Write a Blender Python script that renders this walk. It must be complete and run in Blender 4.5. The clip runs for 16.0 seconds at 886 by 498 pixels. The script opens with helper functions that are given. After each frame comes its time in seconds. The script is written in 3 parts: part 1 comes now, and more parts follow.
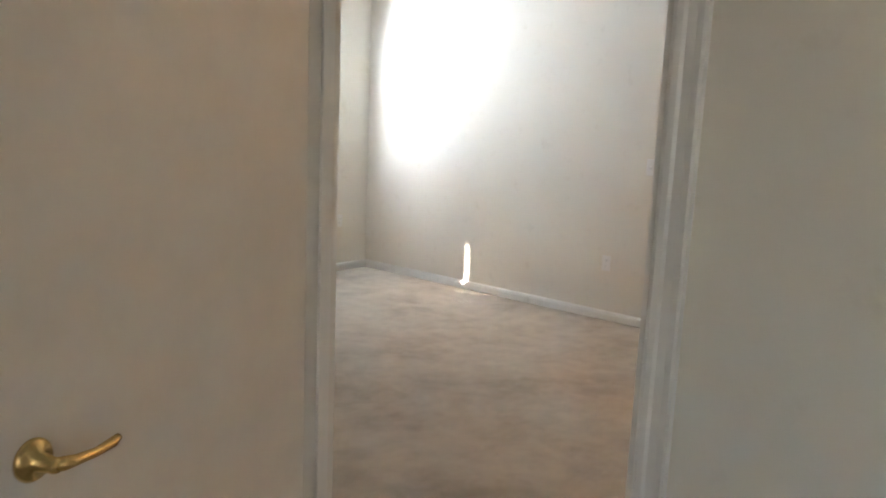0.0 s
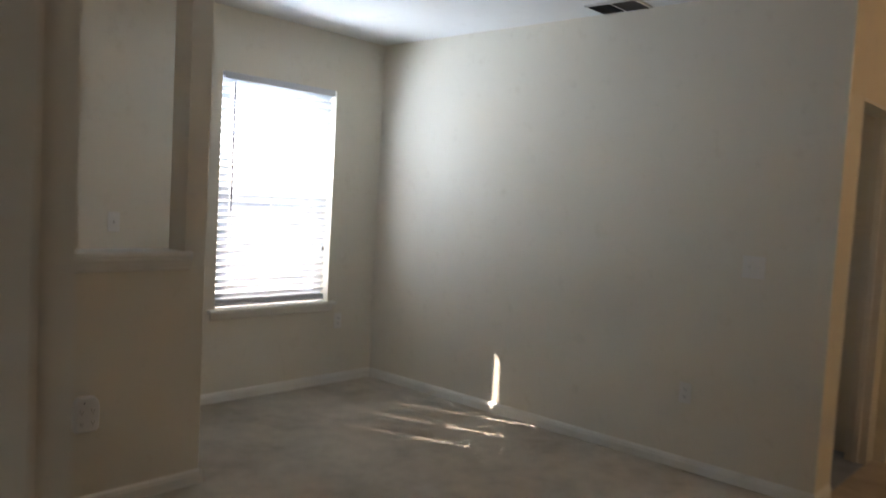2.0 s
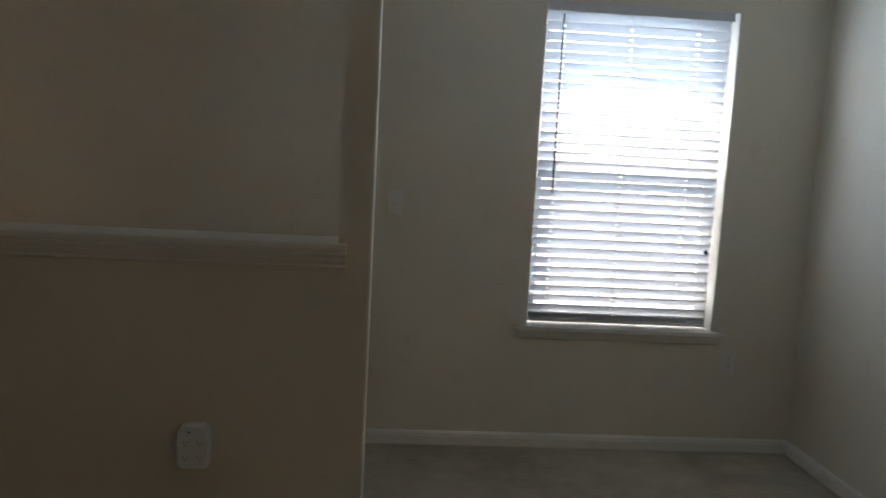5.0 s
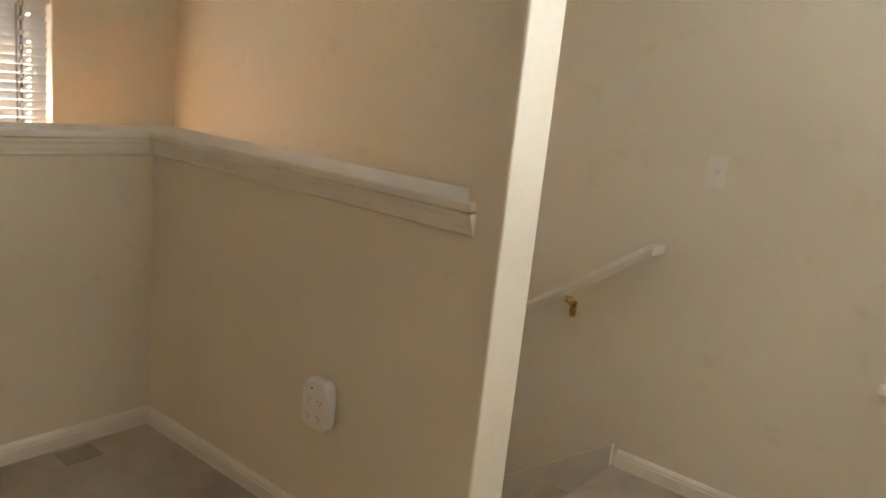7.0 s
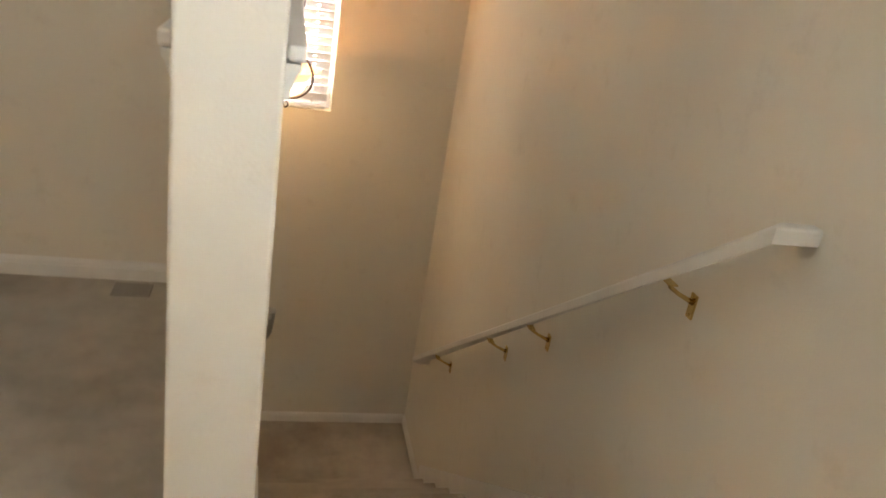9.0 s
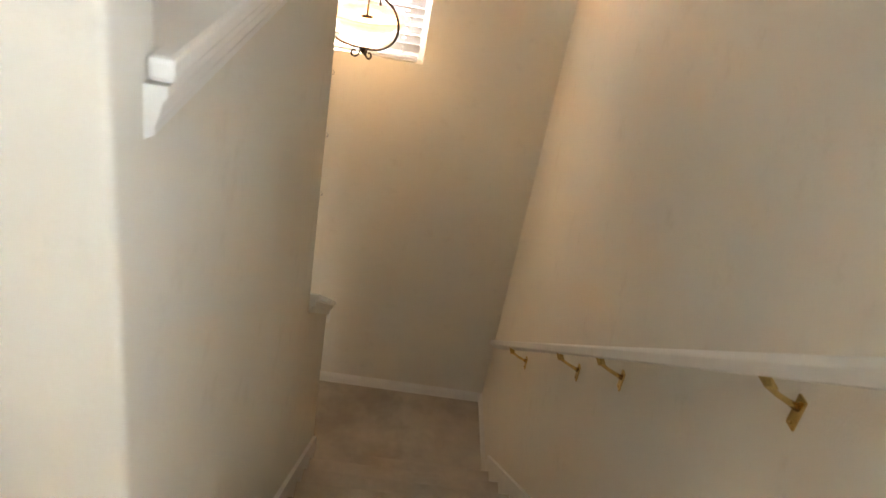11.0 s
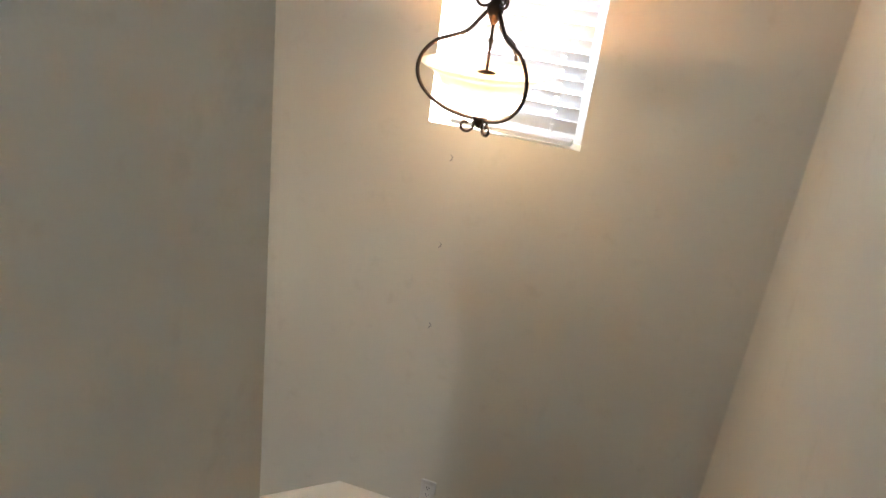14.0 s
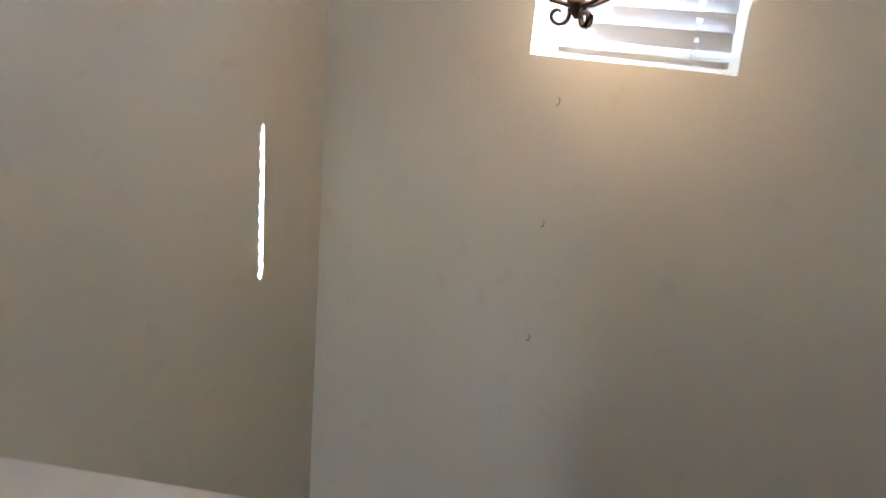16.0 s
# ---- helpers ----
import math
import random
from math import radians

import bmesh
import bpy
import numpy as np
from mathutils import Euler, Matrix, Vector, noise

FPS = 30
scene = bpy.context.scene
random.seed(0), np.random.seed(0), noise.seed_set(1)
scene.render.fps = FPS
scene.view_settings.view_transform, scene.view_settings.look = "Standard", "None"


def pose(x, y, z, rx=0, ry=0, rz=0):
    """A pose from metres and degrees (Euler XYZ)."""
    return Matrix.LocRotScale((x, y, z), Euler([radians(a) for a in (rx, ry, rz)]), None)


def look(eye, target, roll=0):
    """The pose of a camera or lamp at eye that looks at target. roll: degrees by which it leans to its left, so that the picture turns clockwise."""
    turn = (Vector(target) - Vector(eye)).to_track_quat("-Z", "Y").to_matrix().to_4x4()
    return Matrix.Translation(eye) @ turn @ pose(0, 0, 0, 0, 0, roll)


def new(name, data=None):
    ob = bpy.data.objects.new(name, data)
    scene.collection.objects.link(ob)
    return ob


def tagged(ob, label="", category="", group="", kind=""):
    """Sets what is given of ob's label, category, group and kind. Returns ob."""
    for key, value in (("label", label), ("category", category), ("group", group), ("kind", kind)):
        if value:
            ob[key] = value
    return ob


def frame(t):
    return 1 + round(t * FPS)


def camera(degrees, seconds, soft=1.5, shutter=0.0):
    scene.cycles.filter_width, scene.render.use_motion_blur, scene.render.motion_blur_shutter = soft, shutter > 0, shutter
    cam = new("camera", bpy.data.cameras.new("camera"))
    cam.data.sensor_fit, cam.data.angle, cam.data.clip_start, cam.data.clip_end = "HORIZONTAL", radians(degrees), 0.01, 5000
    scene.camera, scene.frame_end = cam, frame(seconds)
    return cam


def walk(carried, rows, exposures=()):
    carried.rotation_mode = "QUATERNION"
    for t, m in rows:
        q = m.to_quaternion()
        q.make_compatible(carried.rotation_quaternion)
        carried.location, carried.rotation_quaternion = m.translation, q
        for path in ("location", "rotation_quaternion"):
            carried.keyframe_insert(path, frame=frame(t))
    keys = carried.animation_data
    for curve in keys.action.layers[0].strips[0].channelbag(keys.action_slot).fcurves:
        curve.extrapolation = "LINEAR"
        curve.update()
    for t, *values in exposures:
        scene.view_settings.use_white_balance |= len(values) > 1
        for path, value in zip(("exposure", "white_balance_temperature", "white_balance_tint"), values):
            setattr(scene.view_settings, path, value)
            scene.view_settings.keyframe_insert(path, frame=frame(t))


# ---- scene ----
from math import cos, sin, pi

# ---- camera: seconds, eye, target, lean ----
PATH = [
    (0, (-2.863, -4.130, 1.396), (-1.369, -2.841, 1.070), 2.45),
    (0.5, (-2.758, -3.941, 1.389), (-1.189, -2.738, 1.090), 4.5),
    (1, (-2.442, -3.683, 1.424), (-0.862, -2.495, 1.117), 3.9),
    (1.5, (-2.137, -3.485, 1.435), (-0.606, -2.226, 1.171), 3.4),
    (2, (-1.848, -3.217, 1.416), (-0.381, -1.864, 1.287), 3.2),
    (2.5, (-1.541, -2.989, 1.455), (-0.175, -1.528, 1.445), 3.0),
    (3, (-1.259, -2.944, 1.422), (-0.049, -1.351, 1.446), 2.9),
    (3.5, (-0.985, -2.879, 1.4), (0.024, -1.153, 1.366), 2.9),
    (4, (-0.687, -2.769, 1.366), (0.089, -0.928, 1.273), 2.8),
    (4.5, (-0.321, -2.578, 1.363), (0.175, -0.647, 1.2), 3.0),
    (5, (0.061, -2.435, 1.396), (0.199, -0.453, 1.164), 3.0),
    (7.3, (1.075, -1.21, 1.374), (-0.283, 0.184, 0.914), 6.6),
    (7.5, (1.138, -1.036, 1.364), (-0.31, 0.256, 0.88), 6.9),
    (8, (1.175, -0.574, 1.345), (-0.461, 0.43, 0.782), 6.7),
    (8.5, (1.107, -0.218, 1.351), (-0.623, 0.531, 0.682), 6.5),
    (9, (1.094, 0.151, 1.292), (-0.706, 0.597, 0.544), 9.4),
    (11.3, (0.495, 0.525, 1.356), (-1.244, 0.598, 0.372), 10.3),
    (11.5, (0.394, 0.626, 1.362), (-1.348, 0.605, 0.379), 8.8),
    (12, (0.112, 0.709, 1.346), (-1.632, 0.559, 0.38), 8.3),
    (12.5, (-0.169, 0.671, 1.294), (-1.921, 0.467, 0.353), 9.2),
    (13, (-0.392, 0.639, 1.248), (-2.145, 0.379, 0.319), 9.3),
    (13.5, (-0.543, 0.664, 1.089), (-2.318, 0.302, 0.243), 8.6),
    (14, (-0.701, 0.701, 0.953), (-2.475, 0.222, 0.163), 7.6),
    (14.5, (-0.89, 0.724, 0.859), (-2.634, 0.13, 0.08), 6.6),
    (15, (-1.049, 0.798, 0.676), (-2.767, 0.047, -0.021), 6.7),
    (15.5, (-1.236, 0.84, 0.539), (-2.896, -0.058, -0.121), 5.8),
    (16, (-1.347, 0.859, 0.343), (-2.978, -0.144, -0.234), 5.1),
]


cam = camera(60.86, 16.0, soft=1.6, shutter=0.4)
walk(cam, [(t, look(eye, target, lean)) for t, eye, target, lean in PATH],
     exposures=[(0.0, 5.1, 7000, 20), (1.0, 4.9, 7000, 19), (1.5, 4.5, 7100, 19), (2.1, 3.3, 7250, 19), (2.6, 2.6, 7300, 18), (3.0, 2.5, 7300, 17), (3.6, 2.75, 7000, 15), (4.5, 2.75, 6900, 15), (5.2, 2.6, 6900, 15), (7.3, 4.7, 9300, 21), (8.3, 4.7, 9200, 21), (9.2, 4.85, 8300, 20), (11.3, 5.08, 7700, 18), (12.5, 4.95, 6800, 15), (14.5, 4.85, 5900, 12), (16.0, 4.65, 5500, 12)])

# ---- light ----
SUN_AZ, SUN_EL = radians(20.3), radians(44)   # to the west of +y; height
world = bpy.data.worlds.new("sky")
scene.world = world
world.use_nodes = True
wn = world.node_tree
sky = wn.nodes.new("ShaderNodeTexSky")
sky.sky_type, sky.sun_disc, sky.sun_elevation, sky.sun_rotation = "NISHITA", False, SUN_EL, -SUN_AZ
wn.nodes["Background"].inputs["Strength"].default_value = 0.15
wn.links.new(sky.outputs["Color"], wn.nodes["Background"].inputs["Color"])
sun_dir = Vector((-sin(SUN_AZ) * cos(SUN_EL), cos(SUN_AZ) * cos(SUN_EL), sin(SUN_EL)))
sd = bpy.data.lights.new("sun", "SUN")
sd.energy, sd.angle, sd.color = 5.0, radians(0.53), (1.0, 0.95, 0.88)
sun = new("sun", sd)
sun.matrix_world = look(sun_dir * 30, (0, 0, 0))



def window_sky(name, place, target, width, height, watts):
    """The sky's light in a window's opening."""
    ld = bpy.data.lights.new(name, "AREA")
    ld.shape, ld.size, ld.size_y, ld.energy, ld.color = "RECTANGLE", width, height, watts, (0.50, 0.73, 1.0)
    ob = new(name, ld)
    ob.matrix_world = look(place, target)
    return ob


window_sky("sky_window_1", (1.207, 1.165 + 0.19, 1.25), (1.207, 0, 1.25), 0.9, 1.2, 10.8)
window_sky("sky_window_2", (-3.32 - 0.19, 0.158, 0.60), (0, 0.158, 0.60), 0.54, 0.62, 0.7)
# added for daylight from downstairs; its window is unseen and assumed
window_sky("sky_downstairs_unseen", (0.27, -0.42, -1.90), (-3.0, -0.42, -1.90), 0.6, 0.6, 0.30).data.color = (0.78, 0.88, 1.0)
window_sky("sky_window_3", (-5.35, -5.75, 1.55), (0, -5.75, 1.55), 0.48, 0.88, 0.68).data.color = (0.68, 0.83, 1.0)


def lamp_light(name, place, watts, colour, radius):
    ld = bpy.data.lights.new(name, "POINT")
    ld.energy, ld.color, ld.shadow_soft_size = watts, colour, radius
    ob = new(name, ld)
    ob.location = place
    return ob


# ---- measures ----
W, XE, H, XW, YS, XS, T = 1.165, 2.122, 2.575, -3.320, -0.876, -1.522, 0.155
XN = XS - 0.150                      # stair side of the short half wall
YE, XC = -2.140, 3.236                # end of the east wall, closet wall
ZL = -1.902                          # landing
CAP = 1.116
WL, WR, WB, WT = 0.742, 1.672, 0.621, 2.165
SWL, SWR, SWB, SWT = -0.124, 0.440, 0.276, 1.62
X0, RUN, RISE = -0.12, 0.262, 0.1902
BX0, BX1 = -1.761, -1.672            # bedroom wall
JN, JS = -2.744, -3.623              # door jambs
HALL_S = -4.9
LAMP = (-2.985, 0.147)


# ---- materials ----
def mat(name):
    m = bpy.data.materials.new(name)
    m.use_nodes = True
    return m, m.node_tree.nodes, m.node_tree.links, m.node_tree.nodes["Principled BSDF"]


def ramp(nodes, links, source, stops):
    r = nodes.new("ShaderNodeValToRGB")
    while len(r.color_ramp.elements) < len(stops):
        r.color_ramp.elements.new(0.5)
    for e, (p, c) in zip(r.color_ramp.elements, stops):
        e.position, e.color = p, (*c, 1)
    links.new(source, r.inputs["Fac"])
    return r.outputs["Color"]


def noise_tex(nodes, links, scale, detail=3.0, rough=0.5, stretch=(1, 1, 1)):
    g = nodes.new("ShaderNodeNewGeometry")
    mp = nodes.new("ShaderNodeMapping")
    mp.inputs["Scale"].default_value = stretch
    n = nodes.new("ShaderNodeTexNoise")
    n.inputs["Scale"].default_value, n.inputs["Detail"].default_value, n.inputs["Roughness"].default_value = scale, detail, rough
    links.new(g.outputs["Position"], mp.inputs["Vector"])
    links.new(mp.outputs["Vector"], n.inputs["Vector"])
    return n.outputs["Fac"]


def bump(nodes, links, bsdf, height, strength, distance):
    b = nodes.new("ShaderNodeBump")
    b.inputs["Strength"].default_value, b.inputs["Distance"].default_value = strength, distance
    links.new(height, b.inputs["Height"])
    links.new(b.outputs["Normal"], bsdf.inputs["Normal"])


def mixed(nodes, links, a, b, fac, mode="MULTIPLY"):
    m = nodes.new("ShaderNodeMix")
    m.data_type, m.blend_type = "RGBA", mode
    m.inputs["Factor"].default_value = fac
    links.new(a, m.inputs[6])
    links.new(b, m.inputs[7])
    return m.outputs[2]


def plaster(name, colour, spread=0.035, rough=0.75, tex=0.35):
    """Painted drywall with a fine sprayed texture and faint scuffs."""
    m, n, l, b = mat(name)
    lo = tuple(c * (1 - spread) for c in colour)
    hi = tuple(min(1, c * (1 + spread * 0.6)) for c in colour)
    big = ramp(n, l, noise_tex(n, l, 1.3, 4), [(0.3, lo), (0.7, hi)])
    scuff = ramp(n, l, noise_tex(n, l, 9, 6, 0.65), [(0.28, (0.93, 0.92, 0.9)), (0.42, (1, 1, 1))])
    l.new(mixed(n, l, big, scuff, 1.0), b.inputs["Base Color"])
    b.inputs["Roughness"].default_value = rough
    b.inputs["Specular IOR Level"].default_value = 0.3
    bump(n, l, b, noise_tex(n, l, 140, 2), tex, 0.0015)
    return m


def paint(name, colour, rough=0.4, wear=0.06):
    m, n, l, b = mat(name)
    lo = tuple(c * (1 - wear) for c in colour)
    l.new(ramp(n, l, noise_tex(n, l, 7, 5, 0.6), [(0.32, lo), (0.6, colour)]), b.inputs["Base Color"])
    b.inputs["Roughness"].default_value = rough
    bump(n, l, b, noise_tex(n, l, 60, 3, 0.5, (1, 1, 0.25)), 0.12, 0.001)
    return m


def metal(name, colour, rough, spots=0.25):
    m, n, l, b = mat(name)
    dark = tuple(c * (1 - spots) for c in colour)
    l.new(ramp(n, l, noise_tex(n, l, 40, 4), [(0.3, dark), (0.65, colour)]), b.inputs["Base Color"])
    b.inputs["Metallic"].default_value, b.inputs["Roughness"].default_value = 1.0, rough
    return m


def carpet_mat():
    m, n, l, b = mat("carpet_pile")
    big = ramp(n, l, noise_tex(n, l, 1.7, 6, 0.62), [(0.33, (0.44, 0.375, 0.29)), (0.5, (0.585, 0.51, 0.405)), (0.68, (0.65, 0.575, 0.465))])
    mid = ramp(n, l, noise_tex(n, l, 8, 5, 0.6), [(0.3, (0.80, 0.785, 0.77)), (0.6, (1, 1, 1))])
    fine = ramp(n, l, noise_tex(n, l, 420, 2, 0.7), [(0.25, (0.74, 0.73, 0.72)), (0.75, (1, 1, 1))])
    l.new(mixed(n, l, mixed(n, l, big, mid, 0.8), fine, 0.8), b.inputs["Base Color"])
    b.inputs["Roughness"].default_value = 1.0
    b.inputs["Specular IOR Level"].default_value = 0.05
    b.inputs["Sheen Weight"].default_value = 0.2
    bump(n, l, b, noise_tex(n, l, 330, 3, 0.7), 0.8, 0.006)
    return m


M_WALL = plaster("cream_wall_paint", (0.75, 0.695, 0.585))
M_CEIL = plaster("ceiling_white_paint", (0.78, 0.77, 0.735), tex=0.7)
M_TRIM = paint("trim_enamel", (0.78, 0.75, 0.685))
M_DOOR = paint("door_paint", (0.75, 0.705, 0.625), 0.45)
M_RAIL = paint("rail_enamel", (0.72, 0.69, 0.62), 0.4)
M_PLATE = paint("ivory_plastic", (0.78, 0.75, 0.70), 0.35, 0.03)
M_WHITE = paint("white_plastic", (0.80, 0.79, 0.78), 0.35, 0.03)
M_GREY = paint("shadowed_socket", (0.25, 0.24, 0.23), 0.6)
M_SLAT = paint("blind_vinyl", (0.64, 0.65, 0.66), 0.45, 0.02)
sn_, sk_ = M_SLAT.node_tree.nodes, M_SLAT.node_tree.links
thin, both = sn_.new("ShaderNodeBsdfTranslucent"), sn_.new("ShaderNodeMixShader")
thin.inputs["Color"].default_value, both.inputs[0].default_value = (0.85, 0.87, 0.90, 1), 0.11
sk_.new(sn_["Principled BSDF"].outputs[0], both.inputs[1]), sk_.new(thin.outputs[0], both.inputs[2])
sk_.new(both.outputs[0], sn_["Material Output"].inputs["Surface"])
M_VINYL = paint("white_vinyl_frame", (0.75, 0.75, 0.75), 0.4, 0.04)
M_BRASS = metal("polished_brass", (0.82, 0.60, 0.25), 0.22)
M_IRON = metal("bronzed_iron", (0.055, 0.04, 0.032), 0.5)
M_VENT = paint("vent_steel", (0.16, 0.155, 0.15), 0.5)
M_REG = paint("tan_register_steel", (0.36, 0.31, 0.25), 0.6)
M_SCUFF = paint("grey_scuff", (0.36, 0.33, 0.29), 0.8)
M_DARK = paint("dark_gap", (0.03, 0.03, 0.03), 0.8)
M_CORD = paint("blind_cord", (0.72, 0.72, 0.70), 0.8)
M_WAND = paint("smoked_plastic", (0.10, 0.10, 0.11), 0.3)
M_BATH = paint("bath_vinyl_floor", (0.30, 0.34, 0.42), 0.4, 0.15)
M_CARPET = carpet_mat()
M_GROUND = paint("pale_dry_soil", (0.42, 0.37, 0.29), 0.95, 0.3)
M_STUCCO = paint("outside_stucco", (0.55, 0.48, 0.38), 0.9, 0.1)


def glass_mat():
    m, n, l, b = mat("window_glass")
    out = n["Material Output"]
    tr, gl, fr, mx = (n.new(k) for k in ("ShaderNodeBsdfTransparent", "ShaderNodeBsdfGlossy", "ShaderNodeFresnel", "ShaderNodeMixShader"))
    gl.inputs["Roughness"].default_value = 0.02
    l.new(fr.outputs[0], mx.inputs[0]), l.new(tr.outputs[0], mx.inputs[1]), l.new(gl.outputs[0], mx.inputs[2])
    l.new(mx.outputs[0], out.inputs["Surface"])
    n.remove(b)
    return m


def bowl_mat(name, glow):
    """Lit amber alabaster glass."""
    m, n, l, b = mat(name)
    c = ramp(n, l, noise_tex(n, l, 9, 4, 0.6), [(0.3, (1.0, 0.60, 0.28)), (0.62, (1.0, 0.74, 0.46))])
    l.new(c, b.inputs["Base Color"]), l.new(c, b.inputs["Emission Color"])
    b.inputs["Emission Strength"].default_value = glow
    b.inputs["Roughness"].default_value = 0.3
    return m


M_GLASS = glass_mat()
M_BOWL, M_RIM = bowl_mat("amber_alabaster_glass", 0.48), bowl_mat("amber_glass_rim", 0.045)


# ---- mesh helpers ----
def boxes(*specs):
    """One bmesh of boxes given as x0, x1, y0, y1, z0, z1."""
    bm = bmesh.new()
    for x0, x1, y0, y1, z0, z1 in specs:
        v = [bm.verts.new(p) for p in ((x0, y0, z0), (x1, y0, z0), (x1, y1, z0), (x0, y1, z0), (x0, y0, z1), (x1, y0, z1), (x1, y1, z1), (x0, y1, z1))]
        for f in ((3, 2, 1, 0), (4, 5, 6, 7), (0, 1, 5, 4), (1, 2, 6, 5), (2, 3, 7, 6), (3, 0, 4, 7)):
            bm.faces.new([v[i] for i in f])
    return bm


def bevelled(bm, w, seg=2):
    bmesh.ops.bevel(bm, geom=list(bm.edges), offset=w, segments=seg, profile=0.5, affect="EDGES")
    return bm


def prism(outline, axis, a, b):
    """A closed outline (u, v) drawn out along an axis from a to b. x: (y, z); y: (x, z); z: (x, y)."""
    bm = bmesh.new()

    def at(u, v, w):
        return {"x": (w, u, v), "y": (u, w, v), "z": (u, v, w)}[axis]
    one = [bm.verts.new(at(u, v, a)) for u, v in outline]
    two = [bm.verts.new(at(u, v, b)) for u, v in outline]
    bm.faces.new(one), bm.faces.new(two[::-1])
    for i in range(len(outline)):
        j = (i + 1) % len(outline)
        bm.faces.new((one[i], two[i], two[j], one[j]))
    bmesh.ops.recalc_face_normals(bm, faces=bm.faces)
    return bm


def spun(profile, steps=32, x=0, y=0):
    """A profile (r, z) turned about the upright axis at x, y."""
    bm = bmesh.new()
    rings = [[bm.verts.new((x + r * cos(2 * pi * i / steps), y + r * sin(2 * pi * i / steps), z)) for i in range(steps)] for r, z in profile]
    for a, b in zip(rings, rings[1:]):
        for i in range(steps):
            j = (i + 1) % steps
            bm.faces.new((a[i], a[j], b[j], b[i]))
    bm.faces.new(rings[0][::-1]), bm.faces.new(rings[-1])
    bmesh.ops.recalc_face_normals(bm, faces=bm.faces)
    for f in bm.faces:
        f.smooth = True
    return bm


def tube(path, radius, sides=8, flat=1.0):
    """A round bar along points; radius may be one number or one for each point."""
    bm = bmesh.new()
    path = [Vector(p) for p in path]
    rings, side = [], None
    for i, p in enumerate(path):
        way = (path[min(i + 1, len(path) - 1)] - path[max(i - 1, 0)]).normalized()
        if side is None:
            side = way.orthogonal().normalized()
        side = (side - way * side.dot(way)).normalized()
        up = way.cross(side)
        r = radius[i] if isinstance(radius, (list, tuple)) else radius
        rings.append([bm.verts.new(p + r * (cos(2 * pi * k / sides) * side + flat * sin(2 * pi * k / sides) * up)) for k in range(sides)])
    for a, b in zip(rings, rings[1:]):
        for k in range(sides):
            j = (k + 1) % sides
            bm.faces.new((a[k], a[j], b[j], b[k]))
    bm.faces.new(rings[0][::-1]), bm.faces.new(rings[-1])
    bmesh.ops.recalc_face_normals(bm, faces=bm.faces)
    for f in bm.faces:
        f.smooth = True
    return bm


def mesh_of(name, bm, material):
    me = bpy.data.meshes.new(name)
    bm.to_mesh(me)
    bm.free()
    me.materials.append(material)
    return me


def part(name, bm, material, parent=None, label=""):
    ob = new(name, mesh_of(name, bm, material))
    if parent is not None:
        ob.parent = parent
    return tagged(ob, label)


def structure(name, bm, material, label="", category=""):
    return tagged(part(name, bm, material), label, category, kind="structure")


def thing(name, label, category, place=(0, 0, 0), group="", turn=0):
    ob = new(name)
    ob.empty_display_size = 0.05
    ob.matrix_world = pose(*place, 0, 0, turn)
    return tagged(ob, label, category, group)


# ---- floors ----
structure("floor", boxes((BX1, XC, HALL_S, 0, -0.25, 0), (X0, XC, 0, W, -0.25, 0)), M_CARPET, "beige cut-pile carpet of the loft and hall, mottled with wear", "floor")
structure("floor_bedroom", boxes((-5.2, BX1, -6.2, YS - 0.12, -0.25, -0.004)), M_CARPET, "beige carpet of the bedroom", "floor")
structure("floor_bathroom", boxes((XE + 0.12, XC, YE + 0.006, -0.2, -0.1, 0.004)), M_BATH, "blue-grey vinyl bathroom floor seen through the doorway", "floor")
structure("landing", boxes((XW, X0 - 9 * RUN, YS, W, ZL - 0.25, ZL)), M_CARPET, "beige carpeted stair landing", "landing")


def stair_flight(n, x0, z0, run, y0, y1, label, last):
    """Carpeted steps with rounded noses; run is the signed depth of a tread."""
    top = thing("stairs", label, "stairs")
    tagged(top, kind="structure")
    s = 1 if run > 0 else -1
    for k in range(1, n + 1):
        x, z = x0 + run * (k - 1), z0 - RISE * k
        nose = [(x + s * 0.0, z + RISE - 0.045)]
        edge = [(x + s * (0.004 + 0.022 * sin(a)), z + RISE - 0.022 - 0.022 * cos(a)) for a in [i * pi / 6 for i in range(0, 7)]]
        bottom = z - 0.2
        outline = [(x - s * 0.09, z + RISE - 0.003), (x - s * 0.09, bottom), (x, bottom)] + nose + edge
        part("riser", prism(outline, "y", y0, y1), M_CARPET, top)
        if k <= last:
            part("tread", boxes((min(x + s * 0.0, x + run - s * 0.0), max(x, x + run), y0, y1, z - 0.2, z)), M_CARPET, top)
    return top


stair_flight(10, X0, 0, -RUN, T, W, "carpeted beige stair flight with rounded step noses", 9)
stair_flight(4, X0 - 9 * RUN - 0.02, ZL, RUN, YS, 0, "lower carpeted stair flight turning back under the hall", 4)
structure("floor_lower", boxes((-2.6, 0.2, YS - 0.12, 0.0, -3.5, -3.4)), M_CARPET, "carpet of the lower storey below the stairs", "floor")

